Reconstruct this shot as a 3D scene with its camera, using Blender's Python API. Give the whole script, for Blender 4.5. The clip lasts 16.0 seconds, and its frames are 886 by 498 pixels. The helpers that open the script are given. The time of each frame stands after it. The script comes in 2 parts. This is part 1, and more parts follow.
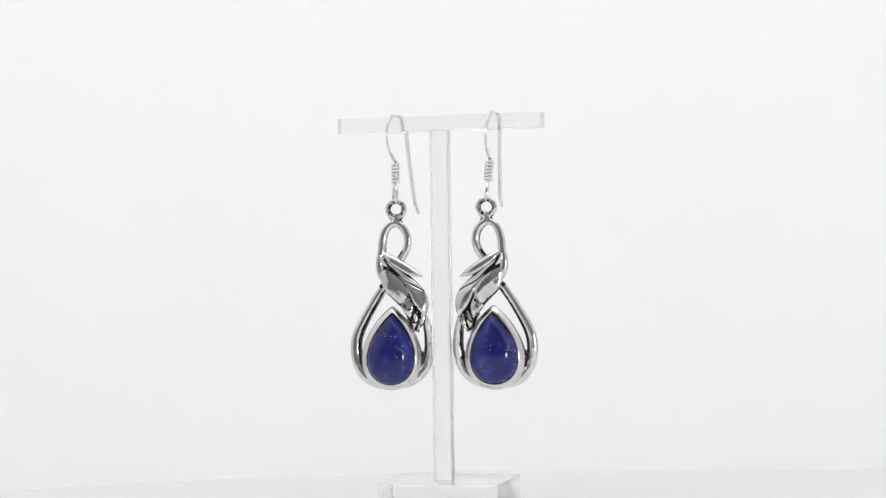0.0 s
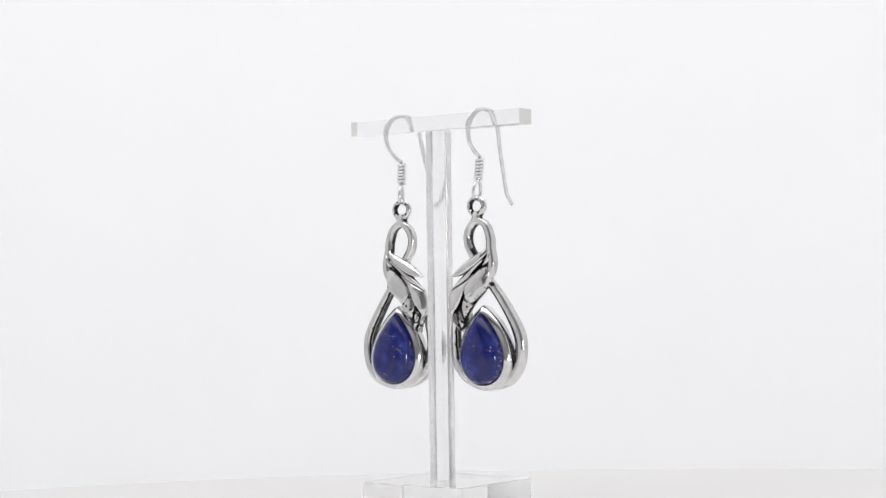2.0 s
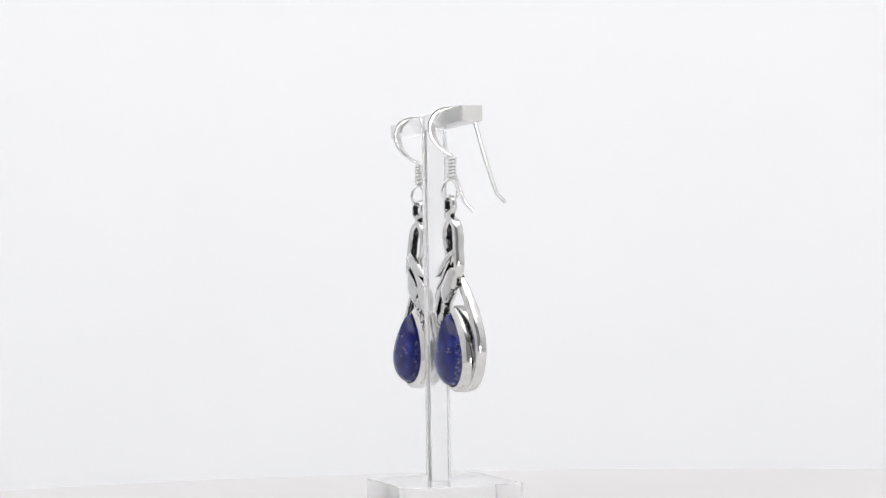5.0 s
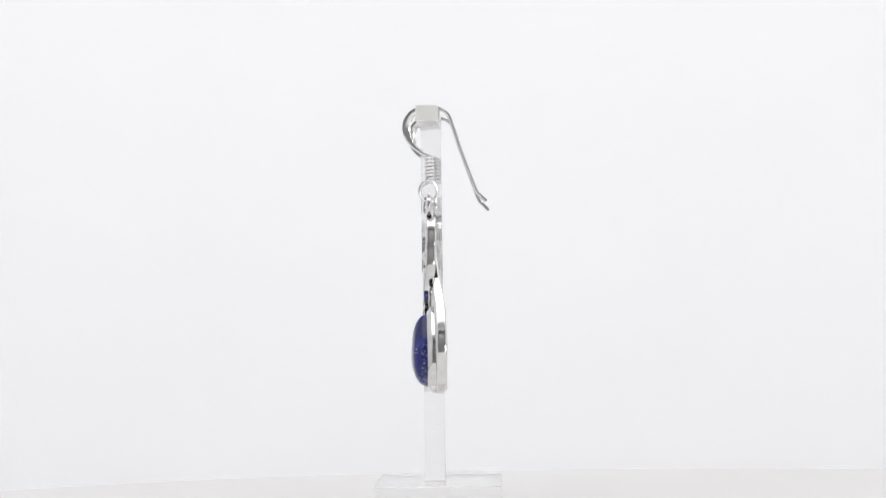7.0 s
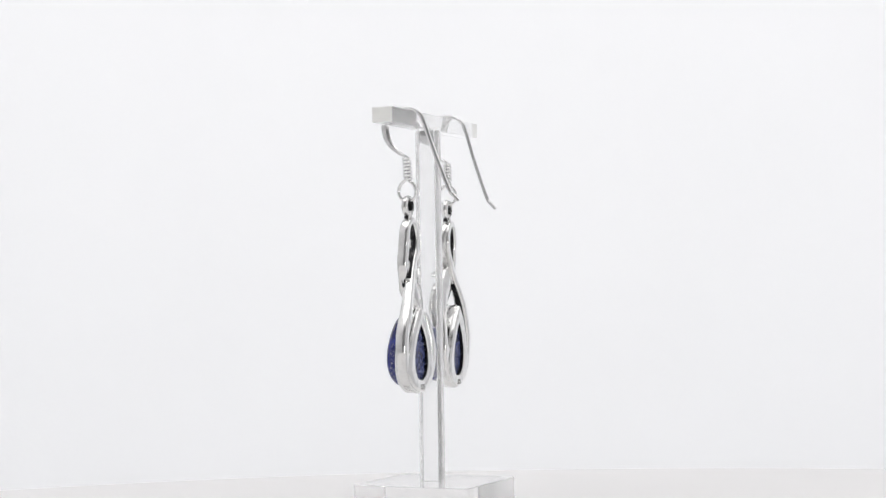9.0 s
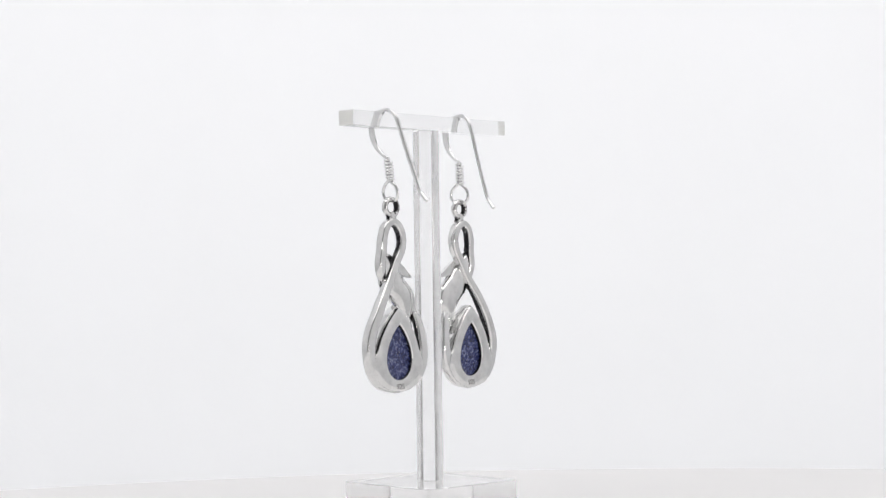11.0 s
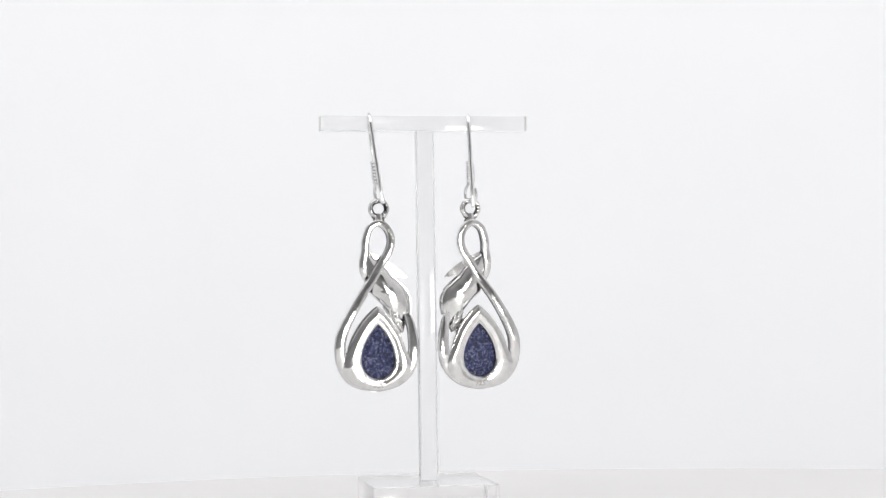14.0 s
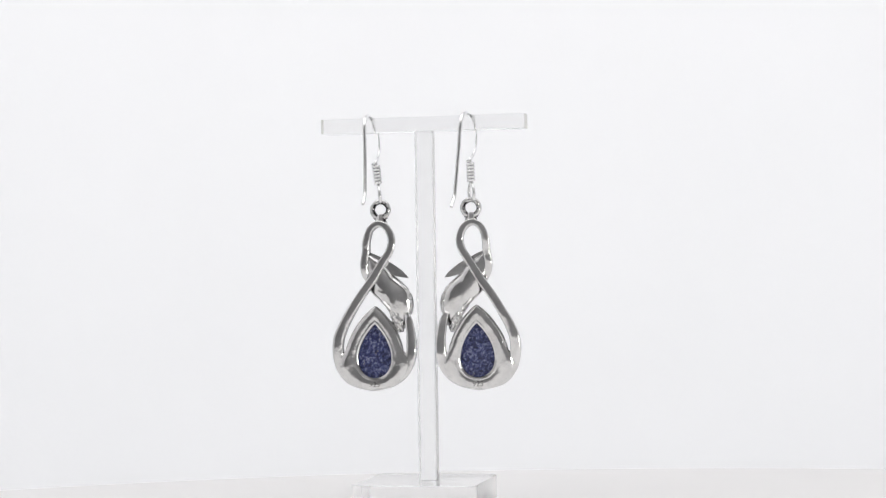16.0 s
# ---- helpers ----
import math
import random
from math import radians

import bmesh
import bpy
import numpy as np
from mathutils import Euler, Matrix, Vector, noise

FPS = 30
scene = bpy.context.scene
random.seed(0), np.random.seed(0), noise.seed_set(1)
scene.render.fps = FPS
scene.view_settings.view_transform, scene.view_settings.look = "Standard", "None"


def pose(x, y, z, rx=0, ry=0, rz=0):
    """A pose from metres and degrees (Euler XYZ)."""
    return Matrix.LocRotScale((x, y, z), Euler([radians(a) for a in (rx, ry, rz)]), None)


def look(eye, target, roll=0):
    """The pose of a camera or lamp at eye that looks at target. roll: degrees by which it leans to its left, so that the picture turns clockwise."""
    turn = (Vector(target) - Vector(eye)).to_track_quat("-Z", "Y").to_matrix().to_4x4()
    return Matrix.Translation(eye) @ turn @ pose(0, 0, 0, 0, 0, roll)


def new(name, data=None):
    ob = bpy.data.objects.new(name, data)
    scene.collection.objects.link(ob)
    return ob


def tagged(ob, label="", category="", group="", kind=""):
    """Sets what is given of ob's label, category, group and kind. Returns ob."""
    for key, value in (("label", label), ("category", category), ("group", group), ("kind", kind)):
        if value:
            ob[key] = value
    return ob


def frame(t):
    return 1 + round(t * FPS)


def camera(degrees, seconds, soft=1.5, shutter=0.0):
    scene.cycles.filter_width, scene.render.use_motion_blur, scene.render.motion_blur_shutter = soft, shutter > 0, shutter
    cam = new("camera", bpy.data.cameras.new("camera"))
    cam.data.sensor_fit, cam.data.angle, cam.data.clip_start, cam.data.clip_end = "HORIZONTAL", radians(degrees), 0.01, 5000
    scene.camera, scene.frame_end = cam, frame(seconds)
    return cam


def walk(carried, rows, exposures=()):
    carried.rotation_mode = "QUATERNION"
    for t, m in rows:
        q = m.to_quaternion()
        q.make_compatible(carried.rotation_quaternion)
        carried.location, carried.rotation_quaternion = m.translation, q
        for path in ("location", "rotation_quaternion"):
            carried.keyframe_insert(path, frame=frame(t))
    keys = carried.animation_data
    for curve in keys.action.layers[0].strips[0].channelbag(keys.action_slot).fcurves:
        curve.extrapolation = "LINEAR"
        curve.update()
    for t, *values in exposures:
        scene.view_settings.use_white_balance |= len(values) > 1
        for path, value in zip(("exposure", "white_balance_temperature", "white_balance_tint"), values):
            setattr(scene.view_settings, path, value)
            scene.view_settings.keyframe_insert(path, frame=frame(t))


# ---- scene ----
cam = camera(27.65, 16.0, soft=1.45)
MM = 0.001
LIFT = 3.2                       # thickness of the stand's foot under the fitted zero height
EYE = Vector((1.61, -314.92, 33.0 + LIFT)) * MM
PITCH = 1.508
AIM = EYE + Vector((0, math.cos(radians(PITCH)), math.sin(radians(PITCH))))
walk(cam, [(0.0, look(EYE, AIM, -0.81)), (16.0, look(EYE, AIM, -0.81))])

TURN_START, TURN_RATE = 13.85, 11.117   # degrees, degrees a second, clockwise from above

# ---- light ----
world = bpy.data.worlds.new("world")
scene.world = world
world.use_nodes = True
world.node_tree.nodes["Background"].inputs[0].default_value = (0.9, 0.93, 1.0, 1)
world.node_tree.nodes["Background"].inputs[1].default_value = 0.05
scene.view_settings.exposure = 0.0


def area_lamp(name, watts, size_x, size_y, eye, target, colour=(1, 1, 1)):
    data = bpy.data.lights.new(name, "AREA")
    data.shape, data.size, data.size_y, data.energy, data.color = "RECTANGLE", size_x, size_y, watts, colour
    ob = new(name, data)
    ob.matrix_world = look(eye, target)
    return ob


area_lamp("ceiling_panel_lamp", 1.44, 0.70, 0.46, (0.0, -0.13, 0.545), (0.0, -0.1300001, 0.0), (1.0, 0.99, 0.985))
area_lamp("front_panel_lamp", 0.20, 0.05, 0.055, (0.188, -0.348, 0.034), (0.0, 0.0, 0.034), (1.0, 0.98, 0.95))
# unseen fill, added so that the silver mirrors a grey room, not black
area_lamp("room_fill_lamp", 4.6, 0.7, 0.4, (0.0, -0.85, 1.16), (0.0, -0.8500001, 0.0), (1.0, 0.98, 0.96))


# ---- materials ----
def shader(name, base, rough=0.5, metal=0.0):
    m = bpy.data.materials.new(name)
    m.use_nodes = True
    b = m.node_tree.nodes["Principled BSDF"]
    b.inputs["Base Color"].default_value = (*base, 1)
    b.inputs["Roughness"].default_value = rough
    b.inputs["Metallic"].default_value = metal
    return m, m.node_tree, b


def noise_node(nt, scale, detail=4.0, rough=0.55):
    co = nt.nodes.get("coords") or nt.nodes.new("ShaderNodeTexCoord")
    co.name = "coords"
    n = nt.nodes.new("ShaderNodeTexNoise")
    n.inputs["Scale"].default_value, n.inputs["Detail"].default_value, n.inputs["Roughness"].default_value = scale, detail, rough
    nt.links.new(co.outputs["Object"], n.inputs["Vector"])
    return n


def ramp(nt, source, stops):
    r = nt.nodes.new("ShaderNodeValToRGB")
    while len(r.color_ramp.elements) < len(stops):
        r.color_ramp.elements.new(0.5)
    for e, (p, c) in zip(r.color_ramp.elements, stops):
        e.position, e.color = p, (*c, 1)
    nt.links.new(source, r.inputs["Fac"])
    return r


def bump(nt, b, source, strength, distance):
    n = nt.nodes.new("ShaderNodeBump")
    n.inputs["Strength"].default_value, n.inputs["Distance"].default_value = strength, distance
    nt.links.new(source, n.inputs["Height"])
    nt.links.new(n.outputs["Normal"], b.inputs["Normal"])


def plain_rough(name, base, rough, scale, spread, depth):
    m, nt, b = shader(name, base, rough)
    n = noise_node(nt, scale)
    lo, hi = [max(c - spread, 0) for c in base], [min(c + spread, 1) for c in base]
    r = ramp(nt, n.outputs["Fac"], [(0.3, lo), (0.7, hi)])
    nt.links.new(r.outputs["Color"], b.inputs["Base Color"])
    fine = noise_node(nt, scale * 30, 2)
    bump(nt, b, fine.outputs["Fac"], 0.25, depth)
    return m


def silver_shader(name, base, rough, lump, stain):
    m, nt, b = shader(name, base, rough, 1.0)
    n = noise_node(nt, 900, 3)
    r = ramp(nt, n.outputs["Fac"], [(0.3, (rough * 0.6,) * 3), (0.75, (rough * 1.7,) * 3)])
    nt.links.new(r.outputs["Color"], b.inputs["Roughness"])
    wave = noise_node(nt, 520, 3, 0.45)
    bump(nt, b, wave.outputs["Fac"], 0.5, lump)
    tint = noise_node(nt, 520, 6, 0.72)
    c = ramp(nt, tint.outputs["Fac"], [(0.34, [v * stain for v in base]), (0.46, [v * (0.5 + 0.5 * stain) for v in base]), (0.58, base)])
    nt.links.new(c.outputs["Color"], b.inputs["Base Color"])
    return m


SILVER = silver_shader("polished_silver", (0.79, 0.787, 0.78), 0.10, 0.00010, 0.84)
WIRE = silver_shader("drawn_silver_wire", (0.87, 0.87, 0.87), 0.14, 0.000004, 0.85)


def patina_shader():
    m, nt, b = shader("oxidised_silver", (0.06, 0.058, 0.06), 0.35, 1.0)
    n = noise_node(nt, 1500, 5, 0.75)
    r = ramp(nt, n.outputs["Fac"], [(0.50, (0.022, 0.021, 0.023)), (0.62, (0.10, 0.10, 0.10)), (0.72, (0.75, 0.74, 0.72))])
    nt.links.new(r.outputs["Color"], b.inputs["Base Color"])
    bump(nt, b, n.outputs["Fac"], 0.6, 0.0001)
    return m


PATINA = patina_shader()
STAMP = silver_shader("stamped_silver", (0.42, 0.41, 0.40), 0.35, 0.00002, 0.4)


def lapis_shader(name, polished, worn=False):
    m, nt, b = shader(name, (0.02, 0.03, 0.25), 0.07 if polished else 0.27)
    big = noise_node(nt, 330, 4, 0.6)
    # every stone is cut from another place
    info, move = nt.nodes.new("ShaderNodeObjectInfo"), nt.nodes.new("ShaderNodeVectorMath")
    nt.links.new(nt.nodes["coords"].outputs["Object"], move.inputs[0])
    nt.links.new(info.outputs["Random"], move.inputs[1])
    nt.links.new(move.outputs[0], big.inputs["Vector"])
    if polished:
        base = ramp(nt, big.outputs["Fac"], [(0.30, (0.007, 0.009, 0.085)), (0.52, (0.012, 0.018, 0.17)), (0.70, (0.036, 0.055, 0.32))])
    else:
        grain = noise_node(nt, 2300, 4, 0.8)
        base = ramp(nt, grain.outputs["Fac"], [(0.40, (0.007, 0.009, 0.035)), (0.53, (0.04, 0.053, 0.19)), (0.66, (0.33, 0.36, 0.52))])
        bump(nt, b, grain.outputs["Fac"], 0.8, 0.00015)
    if worn:
        chips = noise_node(nt, 1700, 5, 0.75)
        base = ramp(nt, chips.outputs["Fac"], [(0.42, (0.009, 0.013, 0.12)), (0.54, (0.03, 0.04, 0.2)), (0.66, (0.33, 0.31, 0.36))])
        bump(nt, b, chips.outputs["Fac"], 0.5, 0.0001)
    fleck = nt.nodes.new("ShaderNodeTexVoronoi")
    fleck.inputs["Scale"].default_value = 2300
    nt.links.new(move.outputs[0], fleck.inputs["Vector"])
    small = ramp(nt, fleck.outputs["Distance"], [(0.13, (1, 1, 1)), (0.23, (0, 0, 0))])
    patch = noise_node(nt, 300, 2)
    nt.links.new(move.outputs[0], patch.inputs["Vector"])
    where = ramp(nt, patch.outputs["Fac"], [(0.60, (0, 0, 0)), (0.67, (1, 1, 1))])
    both = nt.nodes.new("ShaderNodeMath")
    both.operation = "MULTIPLY"
    nt.links.new(small.outputs["Color"], both.inputs[0])
    nt.links.new(where.outputs["Color"], both.inputs[1])
    mix = nt.nodes.new("ShaderNodeMix")
    mix.data_type = "RGBA"
    mix.inputs["B"].default_value = (0.66, 0.60, 0.50, 1)
    nt.links.new(both.outputs[0], mix.inputs["Factor"])
    nt.links.new(base.outputs["Color"], mix.inputs["A"])
    nt.links.new(mix.outputs["Result"], b.inputs["Base Color"])
    return m


LAPIS = lapis_shader("polished_lapis", True)
LAPIS_WORN = lapis_shader("worn_lapis", True, True)
LAPIS_BACK = lapis_shader("ground_lapis", False)


def acrylic_shader(name, rough, base, clear, milk):
    m, nt, b = shader(name, base, rough)
    b.inputs["Transmission Weight"].default_value = clear
    b.inputs["IOR"].default_value = 1.49
    n = noise_node(nt, 500, 3)
    r = ramp(nt, n.outputs["Fac"], [(0.3, (rough * 0.5,) * 3), (0.75, (rough * 1.6,) * 3)])
    nt.links.new(r.outputs["Color"], b.inputs["Roughness"])
    haze, mix = nt.nodes.new("ShaderNodeBsdfTranslucent"), nt.nodes.new("ShaderNodeMixShader")
    haze.inputs["Color"].default_value = (*base, 1)
    mix.inputs[0].default_value = milk
    nt.links.new(b.outputs[0], mix.inputs[1])
    nt.links.new(haze.outputs[0], mix.inputs[2])
    nt.links.new(mix.outputs[0], nt.nodes["Material Output"].inputs["Surface"])
    return m


ACRYLIC = acrylic_shader("clear_acrylic", 0.03, (1.0, 1.0, 1.0), 1.0, 0.12)
SAWN = acrylic_shader("sawn_acrylic_edge", 0.5, (0.98, 0.98, 0.95), 0.3, 0.3)
TABLE = plain_rough("matt_white_table", (0.87, 0.86, 0.855), 0.6, 9, 0.012, 0.0001)
WALLS = plain_rough("white_box_lining", (0.83, 0.83, 0.84), 0.8, 14, 0.012, 0.0002)
BACK_GLOW = plain_rough("glowing_white_backdrop", (0.80, 0.80, 0.81), 0.8, 14, 0.012, 0.0002)
# even glow added to the plain backdrop to brighten it; no lamp stands behind
BACK_GLOW.node_tree.nodes["Principled BSDF"].inputs["Emission Color"].default_value = (0.965, 0.975, 1.0, 1)
BACK_GLOW.node_tree.nodes["Principled BSDF"].inputs["Emission Strength"].default_value = 0.405
LINING = plain_rough("white_side_lining", (0.91, 0.91, 0.915), 0.8, 14, 0.02, 0.0002)
DIM = plain_rough("grey_room_paint", (0.54, 0.54, 0.55), 0.8, 4, 0.02, 0.0005)


# ---- building helpers ----
def part(name, bm, materials, parent=None, label="", sharp=40):
    """Links a bmesh as one mesh object, under a thing or a part."""
    bmesh.ops.recalc_face_normals(bm, faces=bm.faces)
    for f in bm.faces:
        f.smooth = True
    for e in bm.edges:
        if len(e.link_faces) == 2 and e.calc_face_angle(0) > radians(sharp):
            e.smooth = False
    me = bpy.data.meshes.new(name)
    bm.to_mesh(me)
    bm.free()
    for m in (materials if isinstance(materials, (list, tuple)) else [materials]):
        me.materials.append(m)
    ob = new(name, me)
    ob.parent = parent
    return tagged(ob, label)


def glide(points, steps):
    """A Catmull-Rom line through rows of numbers."""
    rows = [np.array(p, float) for p in points]
    rows = [2 * rows[0] - rows[1]] + rows + [2 * rows[-1] - rows[-2]]
    out = []
    for a, b, c, d in zip(rows, rows[1:], rows[2:], rows[3:]):
        for k in range(steps):
            s = k / steps
            out.append(0.5 * (2 * b + (c - a) * s + (2 * a - 5 * b + 4 * c - d) * s * s + (3 * b - a - 3 * c + d) * s ** 3))
    out.append(rows[-2])
    return out


def oval(w, power):
    c, s = math.cos(w), math.sin(w)
    return math.copysign(abs(c) ** (2 / power), c), math.copysign(abs(s) ** (2 / power), s)


def ease(a):
    a = min(max(a, 0.0), 1.0)
    return a * a * (3 - 2 * a)


def sweep(bm, rows, across, sides=14, power=2.0, dark=None, steps=8, section=None):
    """A bar along rows (x, y, z, half width, half depth) in millimetres; 'across' is the direction of its depth."""
    line = glide(rows, steps)
    across = Vector(across)
    rings = []
    for i, r in enumerate(line):
        a, b = line[max(i - 1, 0)], line[min(i + 1, len(line) - 1)]
        tangent = Vector(b[:3] - a[:3]).normalized()
        side = tangent.cross(across).normalized()
        deep = side.cross(tangent).normalized()
        ring = []
        for k in range(sides):
            w = 2 * math.pi * k / sides
            c, s = section(i / len(line), math.degrees(w)) if section else oval(w, power)
            ring.append(bm.verts.new((Vector(r[:3]) + side * (c * r[3]) + deep * (s * r[4])) * MM))
        rings.append(ring)
    for j, (p, q) in enumerate(zip(rings, rings[1:])):
        for k in range(sides):
            f = bm.faces.new((p[k], p[(k + 1) % sides], q[(k + 1) % sides], q[k]))
            if dark and dark(j / len(line), 360 * (k + 0.5) / sides):
                f.material_index = 1
    bm.faces.new(rings[0][::-1])
    bm.faces.new(rings[-1])


def loft(bm, layers, closed=False, caps=False, dark=()):
    """Joins rings of equal length; every ring is a list of (x, y, z) in millimetres."""
    rings = [[bm.verts.new(Vector(p) * MM) for p in ring] for ring in layers]
    pairs = list(zip(rings, rings[1:])) + ([(rings[-1], rings[0])] if closed else [])
    n = len(rings[0])
    for j, (p, q) in enumerate(pairs):
        for k in range(n):
            f = bm.faces.new((p[k], p[(k + 1) % n], q[(k + 1) % n], q[k]))
            f.material_index = 1 if j in dark else 0
    if caps:
        bm.faces.new(rings[0][::-1])
        bm.faces.new(rings[-1])


def rounded_box(bm, x0, x1, y0, y1, z0, z1, edge):
    m = pose((x0 + x1) / 2 * MM, (y0 + y1) / 2 * MM, (z0 + z1) / 2 * MM) @ Matrix.Diagonal(((x1 - x0) * MM, (y1 - y0) * MM, (z1 - z0) * MM, 1))
    made = bmesh.ops.create_cube(bm, size=1, matrix=m)
    edges = list({e for v in made["verts"] for e in v.link_edges})
    bmesh.ops.bevel(bm, geom=edges, offset=edge * MM, segments=2, profile=0.6, affect="EDGES")


# ---- the white light box ----
def slab(name, lo, hi, material, label):
    bm = bmesh.new()
    rounded_box(bm, lo[0] * 1000, hi[0] * 1000, lo[1] * 1000, hi[1] * 1000, lo[2] * 1000, hi[2] * 1000, 1.0)
    return tagged(part(name, bm, material), label, "wall", "", "structure")


def table():
    bm = bmesh.new()
    cx, cy, n = 26, -181, 160
    rings = []
    for r, z in ((1, -12), (246, -12), (250.5, -11), (252, -8), (251.4, -4.6), (249, -2), (245.5, -0.6), (241, 0), (120, 0), (1, 0)):
        rings.append([(cx + r * math.cos(2 * math.pi * k / n), cy + r * math.sin(2 * math.pi * k / n), z) for k in range(n)])
    loft(bm, rings, caps=True)
    tagged(part("table_top", bm, TABLE), "matt white round table top with a rounded edge", "table", "", "structure")


table()
slab("wall_back", (-0.40, 0.36, -0.30), (0.40, 0.38, 0.56), BACK_GLOW, "plain white backdrop of the light box with an added even glow")
slab("wall_east", (0.36, -0.50, -0.30), (0.38, 0.358, 0.56), LINING, "plain white side lining of the light box")
slab("wall_west", (-0.38, -0.50, -0.30), (-0.36, 0.358, 0.56), LINING, "plain white side lining of the light box")
slab("ceiling", (-0.40, -0.50, 0.562), (0.40, 0.38, 0.58), WALLS, "plain white top of the light box")
slab("floor", (-1.0, -1.3, -0.32), (1.0, 0.40, -0.302), WALLS, "pale floor under the table")
for name, lo, hi in (("room_wall_front", (-1.0, -1.32, -0.30), (1.0, -1.30, 1.2)), ("room_wall_back", (-1.0, 0.402, -0.30), (1.0, 0.42, 1.2)),
                     ("room_wall_west", (-1.02, -1.32, -0.32), (-1.002, 0.42, 1.2)), ("room_wall_east", (1.002, -1.32, -0.32), (1.02, 0.42, 1.2)),
                     ("room_ceiling", (-1.02, -1.32, 1.202), (1.02, 0.42, 1.22))):
    slab(name, lo, hi, DIM, "plain grey wall of the room around the light box")


# ---- the acrylic stand ----
def earring_stand():
    stand = new("earring_stand")
    tagged(stand, "clear acrylic T-shaped earring stand with a square foot", "earring stand")
    x, y, up = 1.41, -0.2, LIFT
    # crossbar with sawn ends
    bm = bmesh.new()
    rounded_box(bm, 1.55 - 18.2, 1.55 + 18.2, y - 1.85, y + 1.85, 61.9 + up, 64.52 + up, 0.12)
    for f in bm.faces:
        if abs(f.normal.x) > 0.9:
            f.material_index = 1
    part("crossbar", bm, [ACRYLIC, SAWN], stand, "clear bar with pale sawn ends").visible_shadow = False
    bm = bmesh.new()
    rounded_box(bm, x - 1.5, x + 1.5, y - 1.8, y + 1.8, 1.12 + up, 61.88 + up, 0.15)
    part("post", bm, ACRYLIC, stand).visible_shadow = False
    # foot plate: square with rounded corners
    bm = bmesh.new()
    half, corner, rings = 10.75, 0.9, []
    px, py = 1.9, 0.5
    for inset, z in ((0.1, 0.04), (0.0, 0.14), (0.0, 4.2), (0.1, 4.3)):
        ring = []
        for cx, cy, start in ((1, 1, 0), (-1, 1, 90), (-1, -1, 180), (1, -1, 270)):
            for k in range(7):
                a = radians(start + 15 * k)
                ring.append((px + cx * (half - corner) + (corner - inset) * math.cos(a), py + cy * (half - corner) + (corner - inset) * math.sin(a), z))
        rings.append(ring)
    loft(bm, rings, caps=True)
    part("foot_plate", bm, ACRYLIC, stand, "clear square plate with rounded corners").visible_shadow = False
    return stand


# ---- the earrings ----
U, V = 0.1008, 0.098            # millimetres per drawing unit, across and up


def drop(n, half, top, bottom, sharp=0.75, centre=3.0, lean=-3.0):
    """A teardrop outline in drawing units, from its tip round."""
    norm = max(math.sin(a / 100) * math.sin(a / 200) ** sharp for a in range(1, 314))
    out = []
    for k in range(n):
        a = 2 * math.pi * k / n
        v = (top + bottom) / 2 + (top - bottom) / 2 * math.cos(a)
        h = (v - bottom) / (top - bottom)
        out.append((centre + lean * h * h + half * math.sin(a) * abs(math.sin(a / 2)) ** sharp / norm, v))
    return out


OUTLINE = [(17, 190), (31, 173), (49, 145), (63, 119), (72, 90), (75, 66), (71, 44), (60, 25), (42, 10), (20, 2), (0, 0),
           (-20, 3), (-42, 14), (-58, 31), (-68, 50), (-72, 71), (-70, 98), (-66, 122), (-62, 138)]


def reach(line, cu, cv, du, dv):
    """How far a line of points lies from (cu, cv) in the direction (du, dv)."""
    best = 0.0
    for (a, b), (c, d) in zip(line, line[1:]):
        eu, ev = c - a, d - b
        det = eu * dv - du * ev
        if abs(det) > 1e-9:
            k = (eu * (b - cv) - ev * (a - cu)) / det
            m = (du * (b - cv) - dv * (a - cu)) / det
            if k > 0 and -0.001 <= m <= 1.001:
                best = max(best, k)
    return best


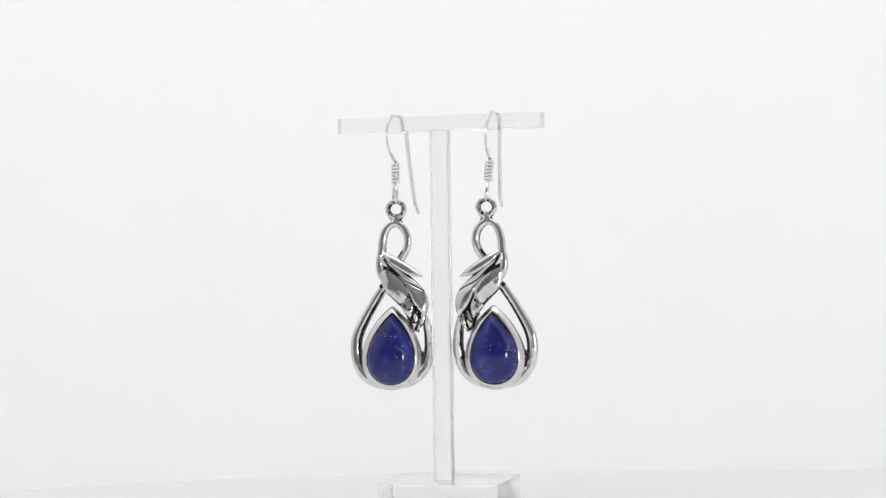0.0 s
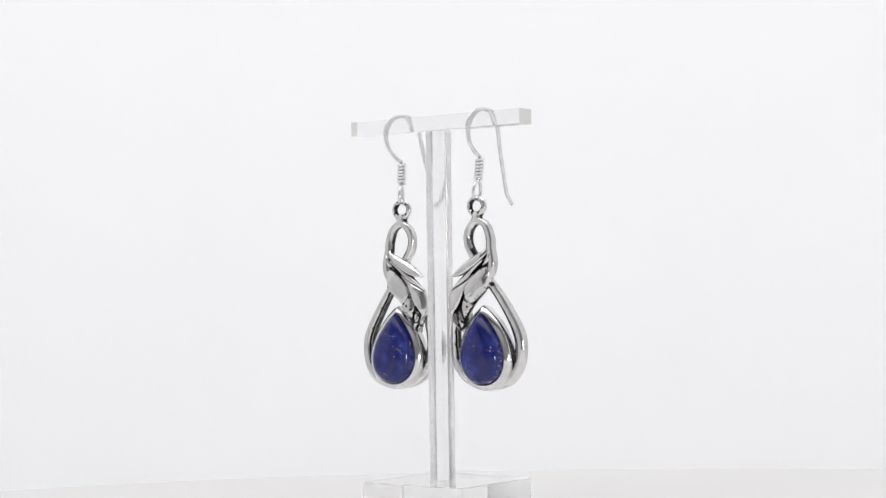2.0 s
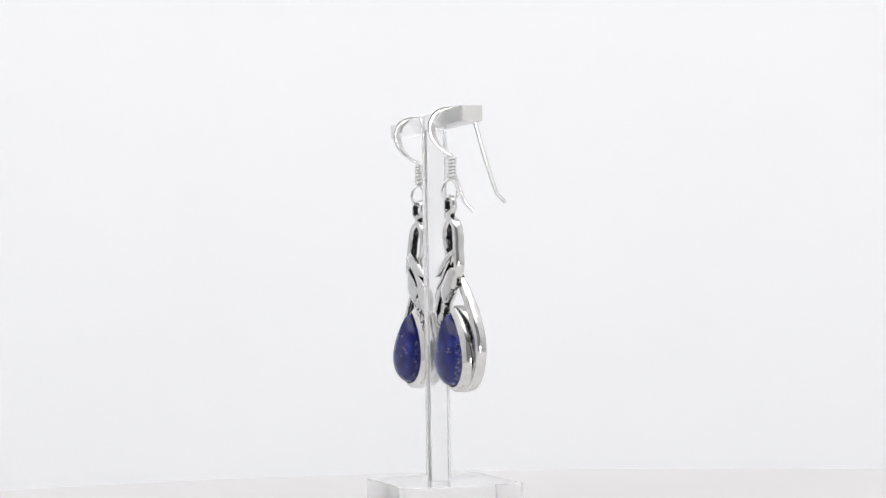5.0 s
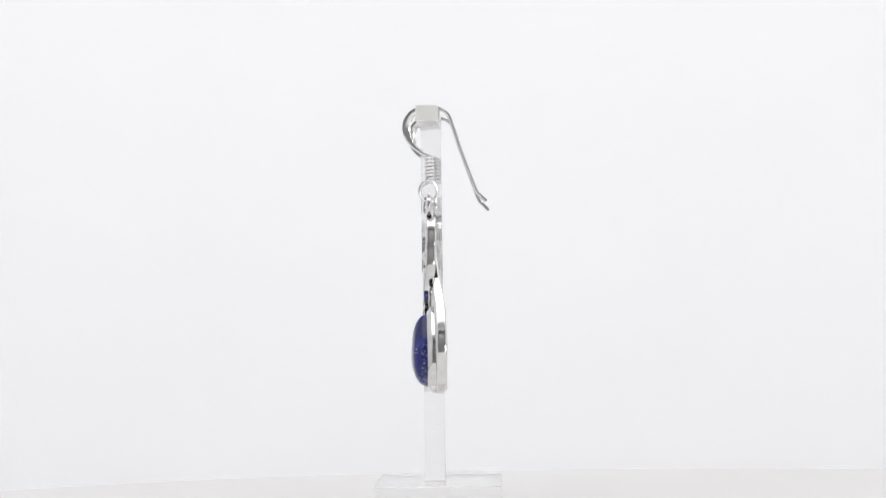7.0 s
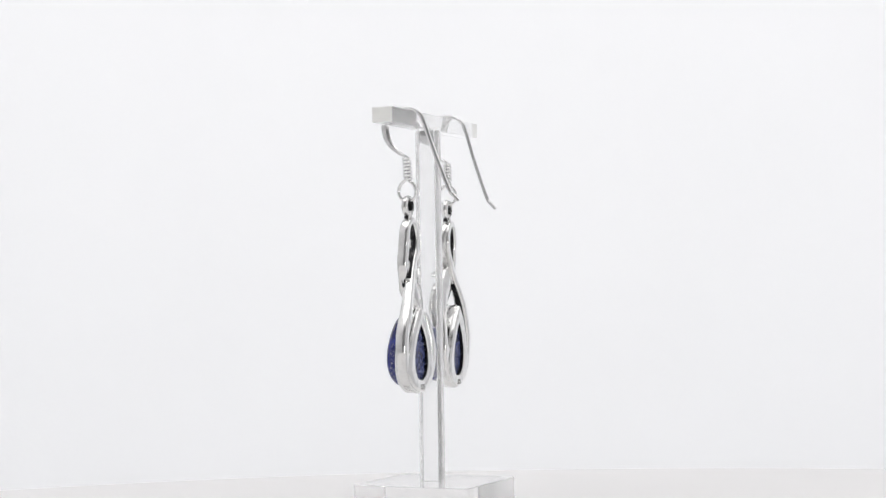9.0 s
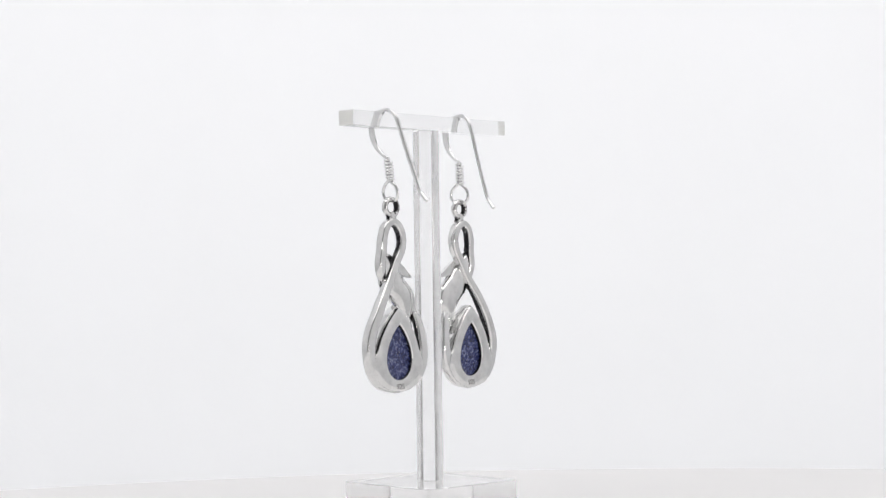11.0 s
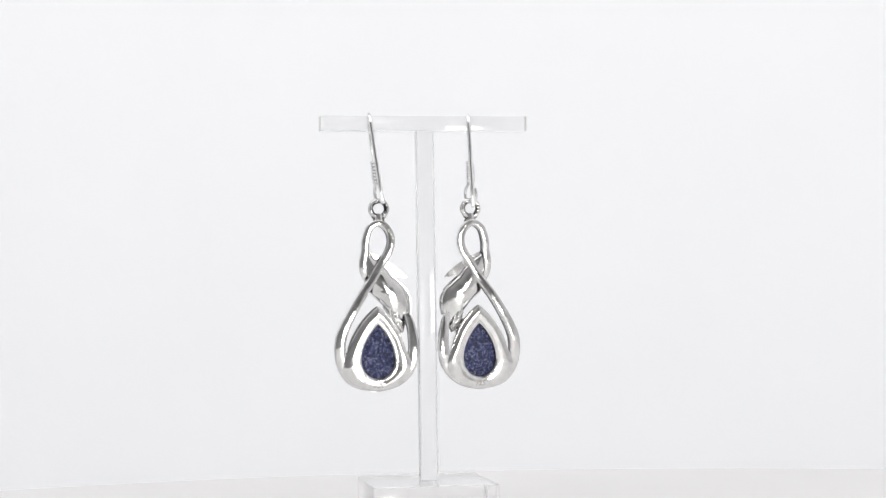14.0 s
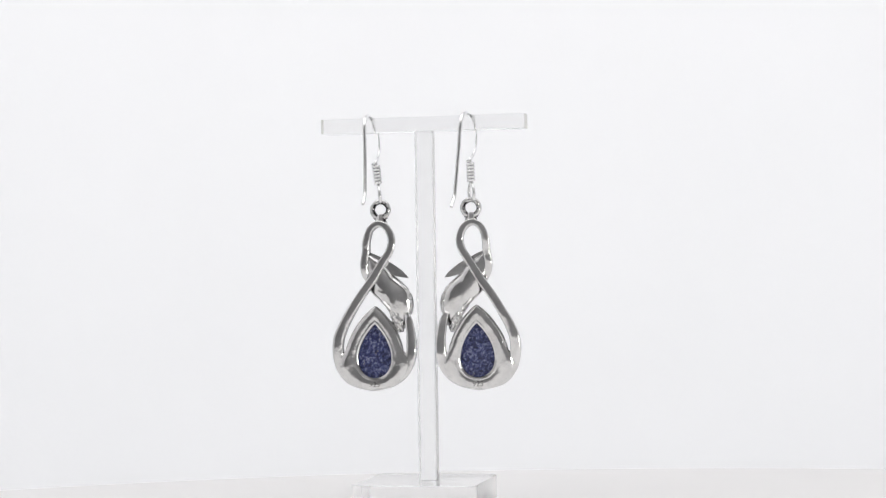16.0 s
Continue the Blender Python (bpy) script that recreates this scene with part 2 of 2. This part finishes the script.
def earring(label, hand, hook_lean, hook_yaw, hook_x, hook_drop, swing, loop_yaw):
    """hand: 1 or -1, which way the leaf turns; swing: how far its foot hangs forward. Its own zero is under the lowest point of the pendant, at the bar's middle plane."""
    thing = new("earring")
    tagged(thing, label, "earring", "pair of earrings on the stand")

    def at(u, v, y):
        return (hand * u * U, y + swing * (1 - v * V / 32), v * V)

    # strand: loop at the top, crossing, round the stone
    rows = []
    for u, v, y, w, d in ((13, 192, -0.4, 0.3, 0.5), (19, 206, -0.35, 0.66, 0.8), (21.5, 225, -0.3, 0.76, 0.9), (18, 248, -0.25, 0.74, 0.9),
                          (17, 266, -0.15, 0.72, 0.9), (10, 288, -0.15, 0.66, 0.9), (-5, 298, -0.15, 0.64, 0.9), (-20, 290, -0.15, 0.68, 0.9),
                          (-28, 270, -0.1, 0.7, 0.9), (-24, 248, 0.0, 0.74, 0.85), (-10, 226, 0.2, 0.76, 0.75), (7, 197, 0.5, 0.78, 0.75),
                          (27.5, 167, 0.9, 0.82, 0.9), (43.5, 140, 1.15, 0.86, 1.0), (57.5, 113.5, 1.2, 0.94, 1.0), (65.5, 90, 1.27, 1.0, 1.0),
                          (66, 64, 1.28, 1.0, 0.95), (60, 40, 1.25, 1.0, 0.88), (44, 20, 1.22, 1.0, 0.86), (20, 11, 1.2, 0.95, 0.84),
                          (-2, 10, 1.2, 0.95, 0.84), (-25, 14, 1.2, 0.95, 0.84), (-45, 27, 1.22, 1.0, 0.85), (-58, 47, 1.22, 1.0, 0.85),
                          (-63, 72, 1.15, 0.95, 0.9), (-62, 98, 0.9, 0.85, 0.85), (-58, 122, 0.55, 0.7, 0.75), (-54, 136, 0.2, 0.5, 0.6)):
        rows.append((*at(u, v, y), w, d))
    crossing = 11 / 27

    def section(along, w):
        """A rounded bar with a groove along its inner front edge; the inner side changes at the crossing."""
        def one(flip):
            a = (180 - w) % 360 if flip else w
            c, s = oval(radians(a), 2.9 if a > 180 else 4.6)
            g = 1 - (0.10 if along < crossing else 0.34) * math.exp(-((a - 303) / 10) ** 2)
            return (-c if flip else c) * g, s * g
        p, q, k = one(hand < 0), one(hand > 0), ease((along - crossing + 0.03) / 0.06)
        return p[0] + (q[0] - p[0]) * k, p[1] + (q[1] - p[1]) * k

    def inside(along, turn):
        """The darkened parts: the groove, and the side towards the loop's hole or the stone."""
        a = turn if (along < crossing) == (hand > 0) else (180 - turn) % 360
        if along < crossing:
            return a > (296 if along > 0.33 else 338) + 14 * noise.noise((along * 60, a * 0.04, hand)) or a < 20
        rough = 12 * noise.noise((along * 90, a * 0.03, hand))
        return 288 + rough < a < 318 or a > 334 + rough or a < 14

    bm = bmesh.new()
    sweep(bm, rows, (0, 1, 0), sides=36, dark=inside, section=section)
    part("strand", bm, [SILVER, PATINA], thing, "polished silver strand with darkened inner side")

    # stone setting
    n = 96
    outer, wide, lip, seat = drop(n, 52, 150, 0, 0.66), drop(n, 53, 151, -1, 0.66), drop(n, 42.5, 138, 9), drop(n, 40.5, 135, 11)
    bm = bmesh.new()
    loft(bm, [[at(u, v, y) for u, v in o] for o, y in ((wide, 1.5), (wide, 0.4), (outer, -0.2), (drop(n, 51.2, 149, 0.8, 0.67), -0.36), (drop(n, 47.5, 144, 4.5, 0.7), -0.68),
                                                       (drop(n, 44.0, 139.8, 7.6), -0.98), (lip, -1.03), (seat, -0.8), (seat, 1.2))], closed=True, dark=(6, 7))
    part("bezel", bm, [SILVER, PATINA], thing, "polished silver teardrop setting")

    # back of the setting, which runs out into the strand below its two notches
    line = [tuple(p) for p in glide(OUTLINE, 6)]
    hole, rim = drop(n, 29.5, 118, 22, centre=1.0, lean=-1.0), drop(n, 32, 121.5, 19, centre=1.0, lean=-1.0)
    body = []
    for u, v in drop(n, 52, 150, 0):
        du, dv = u - 1, v - 60
        far = reach(line, 1, 60, du, dv) if v < 84 else 1.0
        k = 1 + (max(far, 1.0) * 0.985 - 1) * ease((80 - v) / 52)
        body.append((1 + du * k, 60 + dv * k))

    def between(k, scale=1.0):
        return [(1 + (a + (c - a) * k - 1) * scale, 60 + (b + (d - b) * k - 60) * scale) for (a, b), (c, d) in zip(body, rim)]

    bm = bmesh.new()
    loft(bm, [[at(u, v, y) for u, v in o] for o, y in ((between(0, 0.95), 0.75), (body, 1.25), (between(0, 0.985), 1.85), (between(0.08), 2.14), (between(0.2), 2.27), (between(0.5), 2.33),
                                                       (between(0.8), 2.29), (between(0.92), 2.25), (between(0.97), 2.27), (rim, 2.26), (hole, 2.12), (hole, 1.3), (between(0.5), 0.75))],
         closed=True, dark=(10, 12))
    back = part("setting_back", bm, [SILVER, PATINA], thing, "smooth silver back with a teardrop opening")

    # stone: domed front, worn along one edge of its girdle, ground back
    bm = bmesh.new()
    rings = []
    cu, cv = 2.2, 66
    shape = drop(n, 41, 135, 11)
    for k in range(15):
        s = k / 14 * 0.985
        f = math.cos(s * math.pi / 2) ** 0.72
        y = -0.92 - 2.62 * math.sin(s * math.pi / 2)
        rings.append([at(cu + (u - cu) * f, cv + (v - cv) * f, y) for u, v in shape])
    ground = [at(cu + (u - cu) * 0.97, cv + (v - cv) * 0.97, 1.55) for u, v in shape]
    loft(bm, [ground] + rings, caps=True)
    bm.faces.ensure_lookup_table()
    for f in bm.faces:
        c = f.calc_center_median() / MM
        if c.y > 0.4:
            f.material_index = 1
        elif c.y > -2.1 + swing * 0.7 and c.x > (1.6 if hand > 0 else 1.9) and c.z < 8.5:
            f.material_index = 2
    part("stone", bm, [LAPIS, LAPIS_BACK, LAPIS_WORN], thing, "deep blue lapis teardrop with pale gold flecks", sharp=60)

    # leaf: darkened ground plate with a smooth back, and raised lobes
    bm = bmesh.new()
    edge = glide([(15, 188), (24, 212), (24, 234), (18, 246), (6, 239), (-8, 229), (-19, 218), (-27, 207), (-31, 202), (-44, 191),
                  (-56, 178), (-62, 161), (-62, 142), (-57, 128), (-51, 116), (-41, 105), (-31, 116), (-24, 134), (-13, 150), (-1, 163), (10, 174), (15, 188)], 4)[:-1]
    layers = []
    for s, y in ((0.05, -0.72), (1.0, -0.68), (1.0, -0.3), (0.97, -0.08), (0.9, 0.12), (0.75, 0.36), (0.5, 0.58), (0.25, 0.68), (0.05, 0.7)):
        layers.append([at(-22 + (u + 22) * s, 172 + (v - 172) * s, y) for u, v in edge])
    loft(bm, layers, caps=True, dark=(0,))
    leaf = part("leaf", bm, [SILVER, PATINA], thing, "silver leaf with smooth back and darkened ground")

    def lobe(upper, lower, ridge, tilt=0.0, crest=0.5, relief=0.7, base=-0.6, rise=0.0, dark=(0, 1), blot=0.30):
        """A leaf lobe between two edges that run from its base to its tip, rounded towards a soft vein; a negative tilt turns its face upwards."""
        bm = bmesh.new()
        layers = []
        cuts = [(0.0, 1.0), (0.02, 0.55), (0.08, 0.33), (crest * 0.4, 0.17), (crest * 0.75, 0.06), (crest, 0.0), (crest + (1 - crest) * 0.12, 0.07),
                (crest + (1 - crest) * 0.4, 0.13), (crest + (1 - crest) * 0.7, 0.24), (0.93, 0.38), (0.98, 0.55), (1.0, 1.0)]
        line = glide([(*p, *q) for p, q in zip(upper, lower)], 6)
        for i, (u0, v0, u1, v1) in enumerate(line):
            along = i / (len(line) - 1)
            h = min(1.0, math.hypot(u1 - u0, v1 - v0) / 16)
            front = ridge + 0.45 * (along - 0.45) ** 2 - 0.10 + rise * (1 - ease(along / 0.4))
            cut = []
            for c, y in cuts:
                depth = base if y == 1.0 else front + relief * (0.35 + 0.65 * h) * y + 0.3 * (1 - h) + tilt * h * (c - 0.5)
                cut.append(at(u0 + (u1 - u0) * c, v0 + (v1 - v0) * c, depth))
            layers.append(cut)
        loft(bm, layers, caps=True)
        bm.faces.ensure_lookup_table()
        for i, f in enumerate(bm.faces):
            strip, c = i % len(cuts), f.calc_center_median() / MM
            spot = noise.noise((c.x * 1.9, c.z * 1.9, 3.0 * hand)) > blot + (0.0 if strip in (1, len(cuts) - 3) else 0.12 if blot < 0.2 else 9.0)
            f.material_index = 1 if strip in [(0, len(cuts) - 2)[k] for k in dark] or (spot and strip < len(cuts) - 1) else 0
        part("leaf_lobe", bm, [SILVER, PATINA], leaf, sharp=50)

    # top blade, the sliver beside it, two blades below it, the broad lobe and its end, the tail
    lobe([(20, 262), (13, 249), (2, 243), (-12, 236), (-30, 225), (-46, 212), (-56, 201)], [(21, 260), (15, 241), (5, 229), (-9, 218), (-26, 207), (-41, 202), (-56, 200)], -1.7, -0.4, 0.42, 0.7, -0.35, 0.7, (1,))
    lobe([(22, 252), (17, 240), (11, 229), (6, 221)], [(23, 250), (21, 232), (15, 223), (7, 219)], -1.5, -0.2, rise=0.5, dark=())
    lobe([(12, 236), (-8, 225), (-26, 209), (-45, 192), (-58, 178)], [(5, 224), (-10, 210), (-24, 196), (-40, 187), (-58, 177)], -1.5, -0.4, dark=(1,))
    lobe([(-14, 207), (-28, 194), (-43, 185), (-58, 175), (-64, 160), (-63, 141), (-58, 130)], [(-12, 202), (-24, 187), (-32, 171), (-38, 156), (-44, 147), (-50, 139), (-57, 129)], -1.45, -0.45, 0.6, 0.5, dark=(1,))
    lobe([(21, 207), (14, 216), (2, 212), (-8, 204), (-18, 195), (-27, 183), (-31, 174)], [(21, 202), (17, 188), (10, 176), (2, 168), (-7, 160), (-14, 154), (-19, 154)], -1.6, 0.1, 0.4, 0.38, rise=0.4, dark=(0,))
    lobe([(-31, 173), (-34, 165), (-38, 152), (-37, 140), (-33, 129)], [(-19, 153), (-14, 149), (-18, 142), (-24, 135), (-32, 128)], -1.35, -0.2, 0.5, 0.45, blot=0.15)
    lobe([(-60, 135), (-58, 124), (-52, 114), (-42, 104)], [(-50, 136), (-47, 125), (-45, 115), (-41, 104)], -1.1, blot=0.0)
    lobe([(-47, 139), (-46, 126), (-43, 116), (-38, 107)], [(-38, 140), (-36, 128), (-34, 118), (-36, 108)], -1.2, blot=0.0)

    # rough solder between leaf and setting
    bm = bmesh.new()
    bmesh.ops.create_icosphere(bm, subdivisions=5, radius=1.0)
    for v in bm.verts:
        lump = 1 + 0.22 * noise.noise(v.co * 3.0 + Vector((hand, 0, 0))) + 0.12 * noise.noise(v.co * 9.0) + 0.05 * noise.noise(v.co * 20.0)
        v.co = Vector(at(-36 + (8 * v.co.x + 9 * v.co.z) * lump, 125 + (21 * v.co.z - 3 * v.co.x) * lump, 0.2 + 0.5 * v.co.y * lump)) * MM
    part("solder_joint", bm, SILVER, thing, "rough silver solder", sharp=80)

    # hanging ring and its two small beads
    bm = bmesh.new()
    ring = [(*at(-8 + 14.4 * math.sin(a), 323.5 - 14.4 * math.cos(a), -0.4), 0.5 + 0.02 * math.sin(7 * a), 0.58 + 0.02 * math.cos(9 * a)) for a in [2 * math.pi * k / 24 for k in range(25)]]
    sweep(bm, ring, (0, 1, 0), sides=14, steps=3, dark=lambda along, turn: abs((turn - (0 if hand > 0 else 180) + 180) % 360 - 180) < 70 + 60 * noise.noise((along * 22, turn * 0.02, hand)))
    part("hanging_ring", bm, [SILVER, PATINA], thing, "silver ring darkened inside")
    bm = bmesh.new()
    sweep(bm, [(*at(-8, v, -0.35), w, d) for v, w, d in ((295, 1.5, 0.6), (301, 1.2, 0.7), (306, 0.92, 0.68), (311, 0.85, 0.62), (315, 0.7, 0.5))], (0, 1, 0), sides=20, steps=4,
          dark=lambda along, turn: along > 0.2 and abs(math.cos(radians(turn))) > 0.72 + 0.35 * noise.noise((along * 6, turn * 0.05, hand)))
    part("collar", bm, [SILVER, PATINA], thing, "flared silver neck darkened at its sides")
    for u, v, y, size in ((-18, 309, -0.35, 0.3), (2, 309, -0.35, 0.3), (19, 186, -0.1, 0.42)):
        bm = bmesh.new()
        bmesh.ops.create_uvsphere(bm, u_segments=12, v_segments=8, radius=size * MM, matrix=Matrix.Translation(Vector(at(u, v, y)) * MM))
        part("solder_bead", bm, [PATINA], thing, "small darkened bead of solder")

    # ear wire
    def wire(y, z):
        return (hook_x + hook_lean * (z - 55) + hook_yaw * (y + 0.4), y, z - 16.72)

    rows = []
    for y, z, w, d in ((-0.2, 53.2, 0.34, 0.34), (-0.25, 56.6, 0.34, 0.34), (-1.4, 57.4, 0.37, 0.34), (-3.1, 58.9, 0.52, 0.28), (-3.95, 60.9, 0.72, 0.21), (-3.8, 62.8, 0.74, 0.20),
                       (-2.7, 64.35, 0.58, 0.25), (-0.6, 64.95, 0.36, 0.33), (1.4, 64.85, 0.35, 0.34), (3.0, 63.75, 0.36, 0.36), (3.85, 61.6, 0.36, 0.36), (4.9, 58.3, 0.36, 0.36),
                       (6.3, 54.4, 0.36, 0.36), (7.7, 50.8, 0.36, 0.36), (8.3, 50.1, 0.36, 0.36), (9.38, 49.0, 0.34, 0.34)):
        rows.append((*wire(y, z - (hook_drop * (61.6 - z) / 12 if y > 3 and z < 61.6 else 0)), w, d))
    bm = bmesh.new()
    sweep(bm, rows, (1, 0, 0), sides=16, steps=6, power=2.5)
    hook = part("ear_wire", bm, WIRE, thing, "bent silver wire hook with a flattened bow")
    bm = bmesh.new()
    turns, rows = 6.2, []
    for k in range(int(turns * 10) + 1):
        a = 2 * math.pi * k / 10
        z = 53.0 + 3.55 * k / (turns * 10)
        rows.append((hook_x + hook_lean * (z - 55) + 0.62 * math.cos(a), -0.22 + 0.62 * math.sin(a), z - 16.72, 0.262, 0.262))
    sweep(bm, rows, (0, 0, 1), sides=8, steps=2)
    part("coil", bm, WIRE, hook, "wire wound in six turns")
    bm = bmesh.new()

    def eye_wire(y, z, w):
        return (hook_x + hook_lean * (z - 55) + loop_yaw * (y + 0.28), y, z - 16.72, w, w)

    rows = [eye_wire(-0.4 - 1.5 * math.sin(a), 50.9 + 1.7 * math.cos(a) + 0.25 * math.cos(a) ** 4, 0.32) for a in [radians(16 + 27.5 * k) for k in range(13)]]
    rows = [eye_wire(-0.12, 53.3, 0.32)] + rows + [eye_wire(0.0, 52.9, 0.30)]
    sweep(bm, rows, (1, 0, 0), sides=10, steps=4)
    part("wire_loop", bm, WIRE, hook)

    # stamp on the back
    text = bpy.data.curves.new("hallmark", "FONT")
    text.body, text.size, text.extrude, text.align_x, text.align_y = "925", 0.0013, 0.00007, "CENTER", "CENTER"
    text.materials.append(STAMP)
    mark = new("hallmark", text)
    mark.parent = back
    mark.matrix_basis = Matrix.Translation(Vector(at(1, 10.5, 2.3)) * MM) @ pose(0, 0, 0, 87, 0, 180)
    tagged(mark, "stamped fineness mark")
    return thing


stand = earring_stand()
earring_east = earring("silver leaf earring with gold-flecked lapis teardrop on the bar", 1, 0.115, 0.14, -0.3, 0.0, 0.0, -0.15)
earring_west = earring("silver leaf earring with plainer lapis teardrop on the bar", -1, 0.03, 0.30, 0.75, 0.8, -1.2, -0.35)


def motions():
    """The stand and what hangs on it turn together about the table's axis."""
    things = ((stand, pose(0, 0, 0)),
              (earring_east, pose(10.4 * MM, 0, (16.72 + LIFT) * MM, 0, 0, 3)),
              (earring_west, pose(-7.5 * MM, 0, (16.72 + LIFT) * MM, 0, 0, 7)))
    for thing, place in things:
        walk(thing, [(k / 2, pose(0, 0, 0, 0, 0, -(TURN_START + TURN_RATE * k / 2)) @ place) for k in range(33)])


motions()
